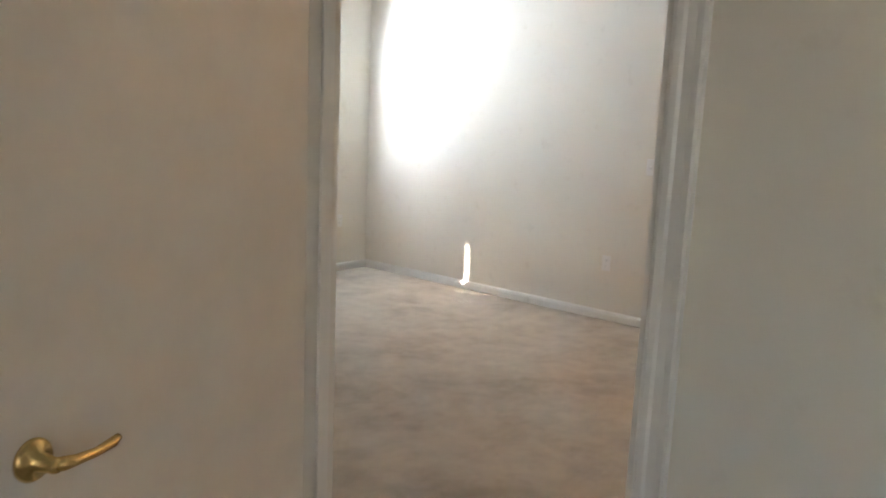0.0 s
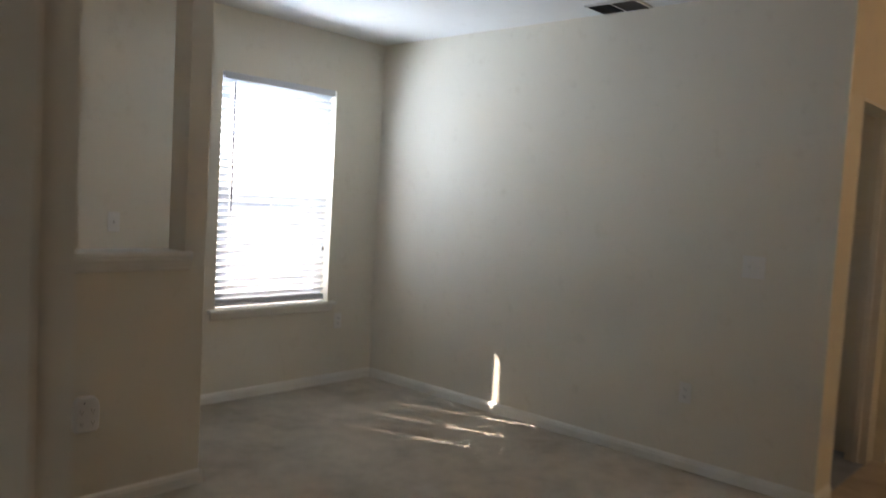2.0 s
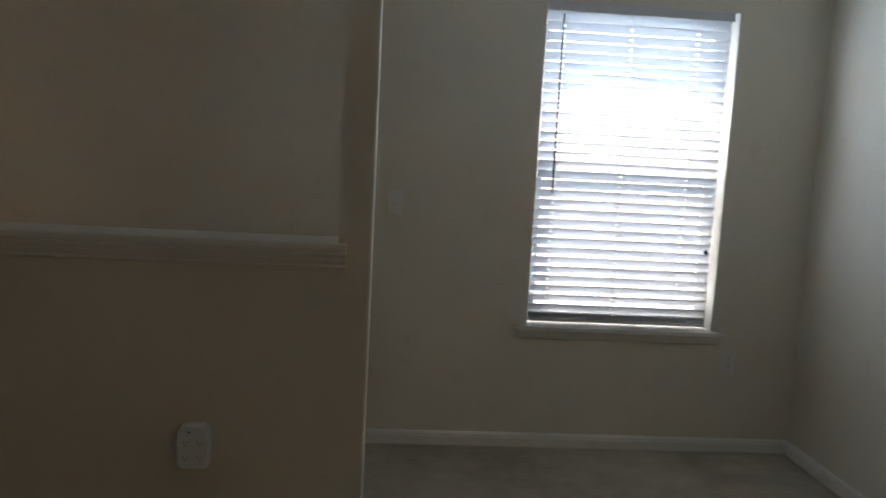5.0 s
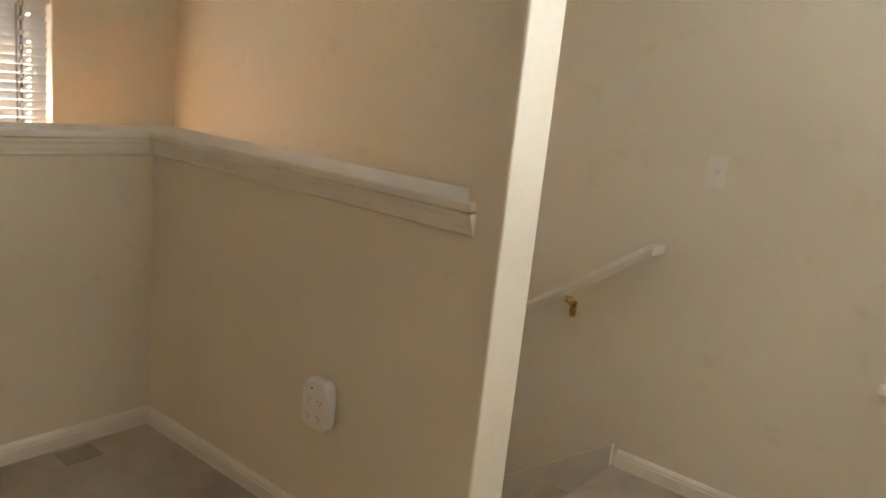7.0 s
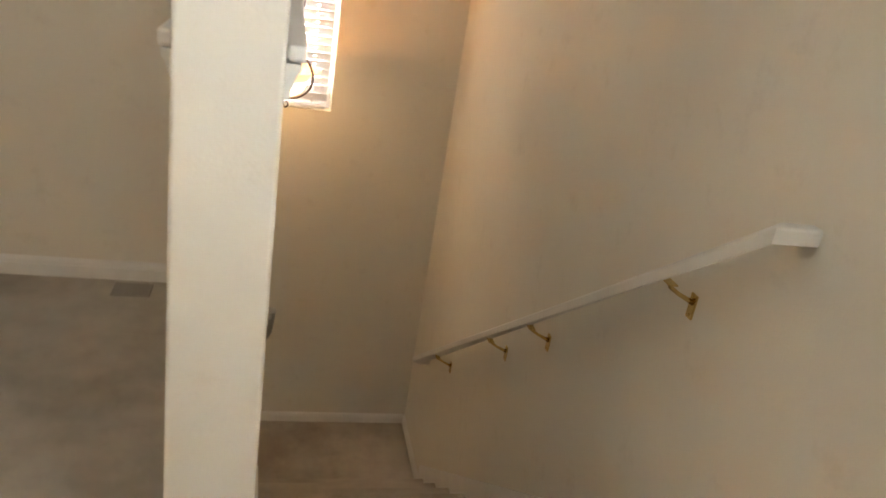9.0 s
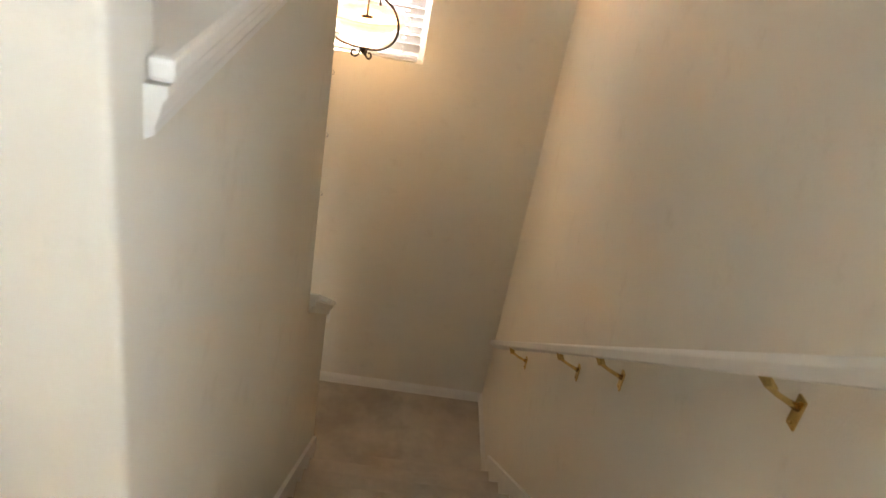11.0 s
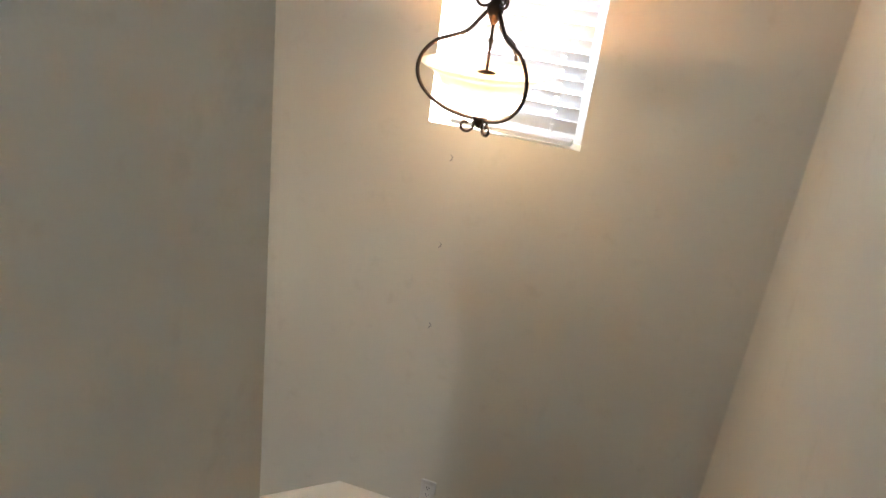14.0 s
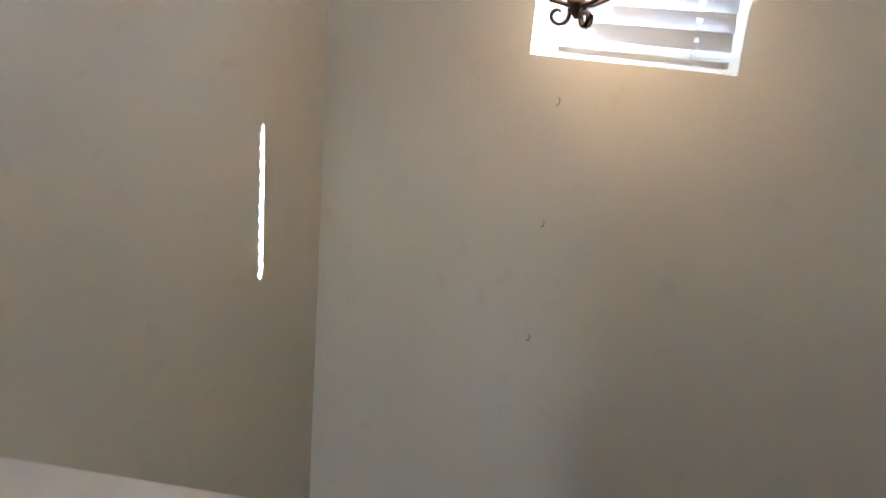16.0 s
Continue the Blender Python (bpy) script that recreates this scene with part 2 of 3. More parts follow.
# ---- walls ----
ZB = -3.4
structure("wall_north", boxes(
    (XW - 0.15, WL, W, W + 0.15, ZB, H), (WR, XE + 0.12, W, W + 0.15, ZB, H),
    (WL, WR, W, W + 0.15, WT, H), (WL, WR, W, W + 0.15, ZB, WB - 0.024)), M_WALL, "cream painted wall with a window and the stair rail", "wall")
structure("wall_west", boxes(
    (XW - 0.15, XW, YS - 0.12, SWL, ZB, H), (XW - 0.15, XW, SWR, W, ZB, H),
    (XW - 0.15, XW, SWL, SWR, SWT, H), (XW - 0.15, XW, SWL, SWR, ZB, SWB)), M_WALL, "tall cream stairwell wall with a high window", "wall")
structure("wall_stair_south", boxes((XW, BX0, YS - 0.12, YS, ZB, H), (BX0, 0.1, YS - 0.12, YS, ZB, -0.25)), M_WALL, "cream wall closing the stairwell", "wall")
structure("wall_east", boxes((XE, XE + 0.12, YE, W, 0, H)), M_WALL, "cream loft wall lit by the window", "wall")
DX0, DX1 = 2.36, 3.10
structure("wall_recess", boxes((XE + 0.12, DX0, YE, YE + 0.115, 0, H), (DX1, XC, YE, YE + 0.115, 0, H), (DX0, DX1, YE, YE + 0.115, 2.05, H)), M_WALL, "cream wall with the bathroom doorway", "wall")
CL, CR = -2.185, -2.625
structure("wall_closet", boxes((XC, XC + 0.12, HALL_S, CR, 0, H), (XC, XC + 0.12, CL, YE + 0.115, 0, H), (XC, XC + 0.12, CR, CL, 2.05, H)), M_WALL, "cream hall wall with the linen closet door", "wall")
structure("wall_hall_south", boxes((BX0, XC + 0.12, HALL_S - 0.12, HALL_S, 0, H)), M_WALL, "plain cream hall wall", "wall")
structure("wall_bathroom", boxes((XE + 0.12, 2.45, -0.2, -0.1, 0, H), (2.95, XC + 0.12, -0.2, -0.1, 0, H), (2.45, 2.95, -0.2, -0.1, 0, 1.3), (2.45, 2.95, -0.2, -0.1, 1.9, H), (XC, XC + 0.12, YE + 0.115, -0.2, 0, H)), M_WALL, "plain bathroom wall", "wall")
structure("wall_bedroom", boxes((BX0, BX1, JN, YS, 0, H), (BX0, BX1, HALL_S, JS, 0, H), (BX0, BX1, JS, JN, 2.05, H)), M_WALL, "cream wall between bedroom and hall with a doorway", "wall")
structure("wall_bedroom_far", boxes(
    (-5.32, -5.2, -6.32, -6.0, 0, H), (-5.32, -5.2, -5.5, YS - 0.12, 0, H), (-5.32, -5.2, -6.0, -5.5, 0, 1.1), (-5.32, -5.2, -6.0, -5.5, 2.0, H), (BX0, BX0 + 0.12, -6.32, HALL_S - 0.12, 0, H), (-5.2, XW - 0.15, YS - 0.12, YS, 0, H),
    (-5.2, BX0, -6.32, -6.2, 0, H)), M_WALL, "plain bedroom walls with a window", "wall")
structure("ceiling", boxes((-5.32, XC + 0.62, -6.32, W + 0.15, H, H + 0.2)), M_CEIL, "white textured ceiling", "ceiling")
structure("wall_lower", boxes((0.1, 0.22, YS - 0.12, -0.76, ZB, -0.25), (0.1, 0.22, -0.08, W, ZB, -0.25), (0.1, 0.22, -0.76, -0.08, ZB, -2.25), (0.1, 0.22, -0.76, -0.08, -1.55, -0.25)), M_WALL, "plain lower wall under the hall", "wall")

structure("wall_closet_inside", boxes((XC + 0.6, XC + 0.7, CR - 0.3, CL + 0.3, 0, H), (XC + 0.12, XC + 0.6, CR - 0.3, CR - 0.2, 0, H), (XC + 0.12, XC + 0.6, CL + 0.2, CL + 0.3, 0, H), (XC + 0.0, XC + 0.7, CR - 0.3, CL + 0.3, -0.1, -0.003)), M_WALL, "plain inside of the linen closet", "wall")

# half walls, pier and their caps
PX = -0.108
structure("half_wall_stair", boxes((XN, PX, 0, T, ZB, CAP - 0.03)), M_WALL, "cream half wall beside the stairs", "half wall")
structure("half_wall_short", boxes((XN, XS, YS, 0, -0.25, CAP - 0.03)), M_WALL, "short cream half wall above the stairwell", "half wall")
structure("pier", prism([(PX, 0), (-0.007, 0), (-0.002, 0.002), (0, 0.007), (0, T - 0.007), (-0.002, T - 0.002), (-0.007, T), (PX, T)], "z", ZB, H), M_WALL, "slim cream pier ending the half wall at the stair head", "pier")
STUB_X, STUB_Z = -2.479, -0.718
SL = 0.685                           # rake of the low half wall
STUB_ZE = STUB_Z + (XN - STUB_X) * SL
structure("half_wall_landing", prism([(STUB_X, ZB), (XN, ZB), (XN, STUB_ZE - 0.03), (STUB_X, STUB_Z - 0.03)], "y", 0.0, T), M_WALL, "low cream raked half wall between the stair flights", "half wall")


def cove(face, z, s):
    """The stepped moulding under a cap: face is the wall's plane, s the way it stands out."""
    return [(face, z - 0.028), (face + s * 0.024, z - 0.028), (face + s * 0.024, z - 0.038), (face + s * 0.018, z - 0.046),
            (face + s * 0.014, z - 0.062), (face + s * 0.010, z - 0.070), (face + s * 0.010, z - 0.080), (face, z - 0.086)]


CE = -0.080                          # the cap laps the pier's faces a little
cap = tagged(thing("half_wall_cap", "white painted cap board and moulding on the half wall", "wall cap"), kind="structure")
part("board", bevelled(prism([(XN - 0.03, YS), (XS + 0.03, YS), (XS + 0.03, -0.03), (CE, -0.03), (CE, -0.002), (PX - 0.004, -0.002), (PX - 0.004, T + 0.002), (CE, T + 0.002), (CE, T + 0.03), (XN - 0.03, T + 0.03)], "z", CAP - 0.026, CAP), 0.006, 2), M_TRIM, cap)
part("moulding", prism(cove(0.0, CAP, -1), "x", XS + 0.01, CE), M_TRIM, cap)
part("moulding", prism(cove(T, CAP, 1), "x", XN, CE), M_TRIM, cap)
part("moulding", prism(cove(XS, CAP, 1), "y", YS, -0.01), M_TRIM, cap)
stub_cap = tagged(thing("landing_cap", "white painted raked cap on the low stair half wall", "wall cap"), kind="structure")
STUB_A = STUB_X - 0.035


def raked(lo, hi):
    za, ze = STUB_Z - 0.035 * SL, STUB_ZE
    return [(STUB_A, za + lo), (XN - 0.002, ze + lo), (XN - 0.002, ze + hi), (STUB_A, za + hi)]


part("board", bevelled(prism(raked(-0.03, 0.0), "y", -0.033, T + 0.036), 0.006, 2), M_TRIM, stub_cap)
for y0, y1 in ((T, T + 0.022), (-0.022, 0.0)):
    part("moulding", prism(raked(-0.055, -0.03), "y", y0, y1), M_TRIM, stub_cap)
    part("moulding", prism(raked(-0.085, -0.055), "y", *((T, T + 0.010) if y0 > 0 else (-0.010, 0.0))), M_TRIM, stub_cap)
part("moulding", boxes((STUB_X - 0.018, STUB_X, 0, T, STUB_Z - 0.09, STUB_Z - 0.04)), M_TRIM, stub_cap)


# ---- baseboards and skirts ----
def base_profile(face, s, z):
    return [(face, z), (face + s * 0.014, z), (face + s * 0.014, z + 0.044), (face + s * 0.011, z + 0.050), (face + s * 0.011, z + 0.056), (face + s * 0.006, z + 0.064), (face, z + 0.070)]


def baseboard(axis, face, s, a, b, z=0.0):
    structure("baseboard", prism(base_profile(face, s, z), axis, a, b), M_TRIM, "white painted baseboard with a moulded top", "baseboard")


baseboard("x", W, -1, -0.12, XE)
baseboard("y", XE, -1, YE, W - 0.014)
baseboard("x", YE, -1, XE - 0.014, DX0)
baseboard("y", XC, -1, HALL_S, CR - 0.01)
baseboard("x", 0, -1, XS + 0.014, 0.0)
baseboard("y", XS, 1, YS, 0)
baseboard("y", 0.0, 1, -0.014, T)
baseboard("y", XW, 1, YS, W - 0.014, ZL)
baseboard("x", W, -1, XW, X0 - 9 * RUN - 0.10, ZL)
baseboard("x", YS, 1, XW + 0.014, X0 - 9 * RUN - 0.05, ZL)
baseboard("x", T, 1, STUB_X, X0 - 9 * RUN + 0.002, ZL)
baseboard("y", STUB_X, -1, 0.0, T, ZL)


def skirt(name, y0, y1, x_end, label):
    sl = RISE / RUN
    xa, xb = X0 - 0.02, x_end

    def z(x):
        return 0.10 + (x - X0) * sl
    outline = [(xa, z(xa)), (xa, z(xa) - 0.36), (xb, z(xb) - 0.36), (xb, z(xb))]
    structure(name, prism(outline, "y", y0, y1), M_TRIM, label, "stair skirt")


skirt("stair_skirt_wall", W - 0.016, W, X0 - 9 * RUN - 0.14, "white painted skirt board along the stair wall")
skirt("stair_skirt_half_wall", T, T + 0.016, X0 - 9 * RUN - 0.02, "white painted skirt board below the half wall")


# ---- windows ----
def window_unit(name, axis, a0, a1, z0, z1, face, out, label, mid=0.5):
    """Two-sash vinyl window; out is the sign of the way outside; axis is the one that it runs along."""
    top = tagged(thing(name, label, "window"), kind="structure")

    def bx(u0, u1, d0, d1, w0, w1):
        p, q = sorted((face + out * d0, face + out * d1))
        return (u0, u1, p, q, w0, w1) if axis == "x" else (p, q, u0, u1, w0, w1)
    zm = z0 + (z1 - z0) * mid
    f, sa, sb = 0.025, 0.02, 0.037         # frame; near and far stiles
    part("window_frame", boxes(bx(a0, a0 + f, 0.09, 0.145, z0, z1), bx(a1 - f, a1, 0.09, 0.145, z0, z1), bx(a0 + f, a1 - f, 0.09, 0.145, z0, z0 + f), bx(a0 + f, a1 - f, 0.09, 0.145, z1 - f, z1)), M_VINYL, top)
    for lo, hi, d in ((z0 + f, zm + 0.02, 0.095), (zm - 0.02, z1 - f, 0.12)):
        s = 0.045
        g0, g1 = a0 + f + sa, a1 - f - sb
        sash = part("sash", boxes(bx(a0 + f, g0, d, d + 0.022, lo, hi), bx(g1, a1 - f, d, d + 0.022, lo, hi), bx(g0, g1, d, d + 0.022, lo, lo + s + 0.02), bx(g0, g1, d, d + 0.022, hi - s, hi)), M_VINYL, top)
        pane = part("pane", boxes(bx(g0, g1, d + 0.008, d + 0.012, lo + s + 0.02, hi - s)), M_GLASS, sash)
        pane.visible_shadow = False
    return top


window_unit("window_1", "x", WL, WR, WB, WT, W, 1, "white vinyl two-sash window with drywall returns")
window_unit("window_2", "y", SWL, SWR, SWB, SWT, XW, -1, "high white vinyl stairwell window", 0.86)
# unseen window, assumed here for the daylight that climbs the lower flight
window_unit("window_5", "y", -0.76, -0.08, -2.25, -1.55, 0.08, 1, "unseen, assumed white vinyl window at the foot of the lower flight")
window_unit("window_3", "y", -6.0, -5.5, 1.1, 2.0, -5.2, -1, "white vinyl bedroom window")
m_scr, sn, sl_, sb = mat("insect_screen")
st, sdiff, smix = sn.new("ShaderNodeBsdfTransparent"), sn.new("ShaderNodeBsdfDiffuse"), sn.new("ShaderNodeMixShader")
sdiff.inputs["Color"].default_value, smix.inputs[0].default_value = (0.06, 0.07, 0.08, 1), 0.38
sl_.new(st.outputs[0], smix.inputs[1]), sl_.new(sdiff.outputs[0], smix.inputs[2])
sl_.new(smix.outputs[0], sn["Material Output"].inputs["Surface"])
screen = tagged(thing("insect_screen", "dark woven insect screen over the lower sash", "screen"))
part("mesh", boxes((WL + 0.036, WR - 0.036, W + 0.138, W + 0.139, WB + 0.036, (WB + WT) / 2)), m_scr, screen)
part("screen_frame", boxes((WL + 0.02, WL + 0.036, W + 0.146, W + 0.152, WB + 0.01, (WB + WT) / 2), (WR - 0.036, WR - 0.02, W + 0.146, W + 0.152, WB + 0.01, (WB + WT) / 2), (WL + 0.036, WR - 0.036, W + 0.146, W + 0.152, WB + 0.01, WB + 0.026)), M_VINYL, screen)
# out of view, added so that some sky light reaches the bathroom
window_unit("window_4", "x", 2.45, 2.95, 1.3, 1.9, -0.2, 0.6, "small bathroom window, unseen and assumed")
sill = tagged(thing("window_sill", "white painted window stool with an apron below", "window sill"), kind="structure")
part("stool", bevelled(boxes((WL - 0.055, WR + 0.055, W - 0.045, W - 0.001, WB - 0.024, WB), (WL + 0.001, WR - 0.001, W - 0.004, W + 0.09, WB - 0.023, WB - 0.001)), 0.004, 2), M_TRIM, sill)
part("apron", prism([(W, WB - 0.026), (W - 0.022, WB - 0.026), (W - 0.016, WB - 0.045), (W - 0.012, WB - 0.062), (W, WB - 0.07)], "x", WL - 0.035, WR + 0.035), M_TRIM, sill)


# ---- blinds ----
def slat_mesh(length, holes, depth=0.05):
    """A slightly crowned slat with a cord slot at each ladder; runs along x, its depth along y."""
    bm = bmesh.new()
    cuts = [-length / 2]
    for h in holes:
        cuts += [h - 0.008, h + 0.008]
    cuts.append(length / 2)
    ys = [-depth / 2, -depth * 0.2, -0.005, 0.005, depth * 0.2, depth / 2]

    def crown(y):
        return 0.0022 * (1 - (2 * y / depth) ** 2)
    for k in range(len(cuts) - 1):
        for j in range(len(ys) - 1):
            if k % 2 and j == 2:
                continue
            x0, x1, y0, y1 = cuts[k], cuts[k + 1], ys[j], ys[j + 1]
            t = 0.0020
            v = [bm.verts.new(p) for p in ((x0, y0, crown(y0)), (x1, y0, crown(y0)), (x1, y1, crown(y1)), (x0, y1, crown(y1)),
                                           (x0, y0, crown(y0) - t), (x1, y0, crown(y0) - t), (x1, y1, crown(y1) - t), (x0, y1, crown(y1) - t))]
            for q in ((0, 1, 2, 3), (7, 6, 5, 4), (0, 4, 5, 1), (2, 6, 7, 3), (1, 5, 6, 2), (3, 7, 4, 0)):
                bm.faces.new([v[i] for i in q])
    bmesh.ops.remove_doubles(bm, verts=bm.verts, dist=1e-5)
    return bm


def blind(width, height, holes, tilt, m, label, wand_x, gap=0.018, bunch=3):
    """A wide-slat blind, hung from its headrail; local x along the window, y outward, z up from the sill."""
    top = thing("window_blind", label, "blind")
    L = width
    part("headrail", bevelled(boxes((-L / 2, L / 2, -0.028, 0.028, height - 0.032, height - 0.002)), 0.003, 1), M_SLAT, top)
    part("valance", bevelled(boxes((-L / 2 - 0.004, L / 2 + 0.004, -0.042, -0.032, height - 0.046, height - 0.002)), 0.003, 2), M_SLAT, top)
    me = mesh_of("slat", slat_mesh(L - 0.004, holes), M_SLAT)
    z, step, i = height - 0.060, 0.0465, 0
    low = gap + 0.03 + bunch * 0.007
    while z > low + 0.02:
        s = new("slat", me)
        s.parent = top
        s.matrix_basis = pose(0, 0, z, tilt + random.uniform(-1.2, 1.2), random.uniform(-0.15, 0.15), 0)
        z -= step
        i += 1
    for k in range(bunch):
        s = new("slat", me)
        s.parent = top
        s.matrix_basis = pose(0, 0, gap + 0.027 + k * 0.008, random.uniform(-2, 2), 0, 0)
    part("bottom_rail", bevelled(boxes((-L / 2 + 0.006, L / 2 - 0.006, -0.025, 0.025, gap, gap + 0.018)), 0.004, 2), M_SLAT, top)
    for h in holes:
        for y in (-0.027, 0.027):
            part("ladder_cord", tube([(h, y, gap + 0.01), (h, y, height - 0.05)], 0.0011, 5), M_CORD, top)
        part("lift_cord", tube([(h + 0.0045, 0.002, gap + 0.01), (h + 0.0045, 0.002, height - 0.05)], 0.0007, 5), M_CORD, top)
        part("cord_plug", spun([(0.003, gap - 0.004), (0.007, gap - 0.003), (0.007, gap)], 10, h, 0), M_CORD, top)
    if wand_x is not None:
        part("tilt_wand", tube([(wand_x, -0.05, height - 0.06), (wand_x, -0.052, height * 0.42)], 0.0045, 8), M_WAND, top, "dark plastic tilt wand")
    top.matrix_world = m
    return top


BL, BR = WL + 0.006, 1.638           # the blind is cut a little short of the opening
blind(BR - BL, WT - WB, [0.835 - (BL + BR) / 2, 1.160 - (BL + BR) / 2, 1.485 - (BL + BR) / 2], -44, pose((BL + BR) / 2, W + 0.022, WB), "white wide-slat window blind, lowered, slats open", 0.818 - (BL + BR) / 2)
blind(0.460, SWT - SWB, [-0.14, 0.14], -66, pose(XW - 0.012, 0.184, SWB, 0, 0, 90), "white wide-slat blind in the high stairwell window", 0.06, gap=0.012, bunch=0)
latch = thing("sash_latch", "small dark window latch hanging beside the blind", "latch", (1.612, W + 0.008, 1.013))
part("catch", bevelled(boxes((-0.010, 0.010, -0.004, 0.004, -0.006, 0.006), (-0.005, 0.003, -0.004, 0.004, -0.018, 0.016)), 0.001, 1), M_IRON, latch)


# ---- electrical ----
def plate(name, m, label, category, gangs=1, kind="switch", size=(0.070, 0.115)):
    top = thing(name, label, category)
    w = size[0] + 0.046 * (gangs - 1)
    part("cover_plate", bevelled(boxes((-w / 2, w / 2, -0.006, 0, -size[1] / 2, size[1] / 2)), 0.0025, 2), M_PLATE, top)
    for g in range(gangs):
        x = 0.046 * (g - (gangs - 1) / 2)
        if kind == "switch":
            part("toggle", prism([(-0.006, -0.012), (-0.018, 0.006), (-0.016, 0.011), (-0.006, 0.010)], "x", x - 0.005, x + 0.005), M_PLATE, top)
        else:
            for z in (0.019, -0.019):
                socket = part("socket", bevelled(boxes((-0.016, 0.016, -0.0085, -0.005, z - 0.014, z + 0.014)), 0.002, 1), M_PLATE, top)
                part("slots", boxes((-0.007, -0.005, -0.0092, -0.008, z - 0.002, z + 0.007), (0.005, 0.007, -0.0092, -0.008, z - 0.002, z + 0.005), (-0.002, 0.002, -0.0092, -0.008, z - 0.010, z - 0.006)), M_DARK, socket)
    for z in ((0.042, -0.042) if kind == "switch" else (0.0,)):
        part("screw", spun([(0.003, 0), (0.003, 0.001)], 8), M_PLATE, top).matrix_basis = pose(0, -0.006, z, 90)
    top.matrix_world = m
    return top


plate("light_switch", pose(XE, -1.757, 1.158, 0, 0, -90), "ivory double light switch plate on the loft wall", "switch", 2)
plate("wall_outlet", pose(XE, -1.440, 0.428, 0, 0, -90), "ivory wall outlet above the baseboard", "outlet", 1, "outlet")
plate("light_switch", pose(0.069, W, 1.185), "ivory light switch plate at the stair head", "switch", 1)


def plug_in(m):
    """A rounded white plug-in outlet tap that covers its outlet."""
    top = thing("outlet_tap", "rounded white plug-in outlet tap on the half wall", "outlet tap")
    shape = [(-0.040, -0.076), (0.040, -0.076), (0.052, -0.060), (0.054, 0.030), (0.048, 0.056), (0.032, 0.074), (-0.032, 0.074), (-0.048, 0.056), (-0.054, 0.030), (-0.052, -0.060)]
    part("wall_plate", bevelled(boxes((-0.035, 0.035, -0.005, 0, -0.057, 0.057)), 0.002, 1), M_PLATE, top)
    part("case", bevelled(prism(shape, "y", -0.048, -0.005), 0.008, 3), M_WHITE, top)
    part("indicator", spun([(0.0035, 0), (0.003, 0.001)], 10), M_DARK, top, "tiny dark indicator").matrix_basis = pose(-0.012, -0.048, 0.05, 90)
    for x in (-0.023, 0.023):
        for z in (0.014, -0.036):
            part("slots", boxes((x - 0.007, x - 0.005, -0.0487, -0.047, z - 0.002, z + 0.007), (x + 0.005, x + 0.007, -0.0487, -0.047, z - 0.002, z + 0.005), (x - 0.002, x + 0.002, -0.0487, -0.047, z - 0.010, z - 0.006)), M_GREY, top)
    top.matrix_world = m


plug_in(pose(-0.549, 0, 0.436))
plate("wall_outlet", pose(1.775, W, 0.469), "ivory wall outlet beside the window", "outlet", 1, "outlet")
plate("wall_outlet", pose(XW, 0.073, ZL + 0.515, 0, 0, 90), "ivory wall plate low on the stairwell wall", "outlet", 1, "outlet")


# ---- handrail ----
def handrail():
    top = thing("handrail", "white painted handrail on brass wall brackets", "handrail")
    y = W - 0.085
    sl = -0.717
    xa, xb = -0.088, -2.87

    def z(x):
        return 0.904 + (x + 0.057) * -sl
    oval = [(0.019, -0.014), (0.019, 0.013), (0.017, 0.0165), (0.013, 0.018), (0.0, 0.0185), (-0.013, 0.018), (-0.017, 0.0165), (-0.019, 0.013), (-0.019, -0.014), (-0.017, -0.0165), (-0.013, -0.0175), (0.0, -0.0175), (0.013, -0.0175), (0.017, -0.0165)]
    bm = bmesh.new()
    rings = []
    for x, yy, e in ((xa, W - 0.002, 1), (xa, y, 0), (xb, y, 0), (xb, W - 0.002, -1)):
        # mitred at the two corners, square against the wall
        s = 1 if x > -1 else -1
        rings.append([bm.verts.new((x - s * u, yy + (0 if e else u), z(x) + v)) for u, v in oval])
    for a, b in zip(rings, rings[1:]):
        for k in range(14):
            bm.faces.new((a[k], a[(k + 1) % 14], b[(k + 1) % 14], b[k]))
    bm.faces.new(rings[0][::-1]), bm.faces.new(rings[-1])
    bmesh.ops.recalc_face_normals(bm, faces=bm.faces)
    part("rail", bm, M_RAIL, top)
    for x in (-0.398, -1.178, -1.581, -2.372):
        zz = z(x) - 0.024
        b = part("bracket", tube([(x, y, zz - 0.006), (x, y + 0.010, zz - 0.020), (x, y + 0.035, zz - 0.036), (x, y + 0.060, zz - 0.048), (x, W - 0.004, zz - 0.058)], [0.005, 0.0055, 0.0055, 0.006, 0.008], 10), M_BRASS, top, "polished brass rail bracket")
        part("saddle", bevelled(boxes((x - 0.028, x + 0.028, y - 0.012, y + 0.012, zz - 0.006, zz - 0.002)), 0.001, 1), M_BRASS, b)
        part("rosette", bevelled(boxes((x - 0.014, x + 0.014, W - 0.007, W - 0.001, zz - 0.10, zz - 0.035)), 0.002, 2), M_BRASS, b)
        for dz in (-0.09, -0.045):
            part("screw", spun([(0.004, 0), (0.003, 0.002)], 8), M_BRASS, b).matrix_basis = pose(x, W - 0.007, zz + dz, 90)
    return top


handrail()


# ---- pendant lamp over the landing ----
def scroll(c, r0, turns, start, plane, sgn, n=18):
    """A closing spiral in an upright plane through the lamp's axis; plane is the heading of that plane."""
    out = []
    for i in range(n + 1):
        a = start + sgn * turns * 2 * pi * i / n
        r = r0 * (1 - 0.72 * i / n)
        out.append((c[0] + r * cos(a), c[1] + r * sin(a)))
    return [(u * cos(plane), u * sin(plane), v) for u, v in out]


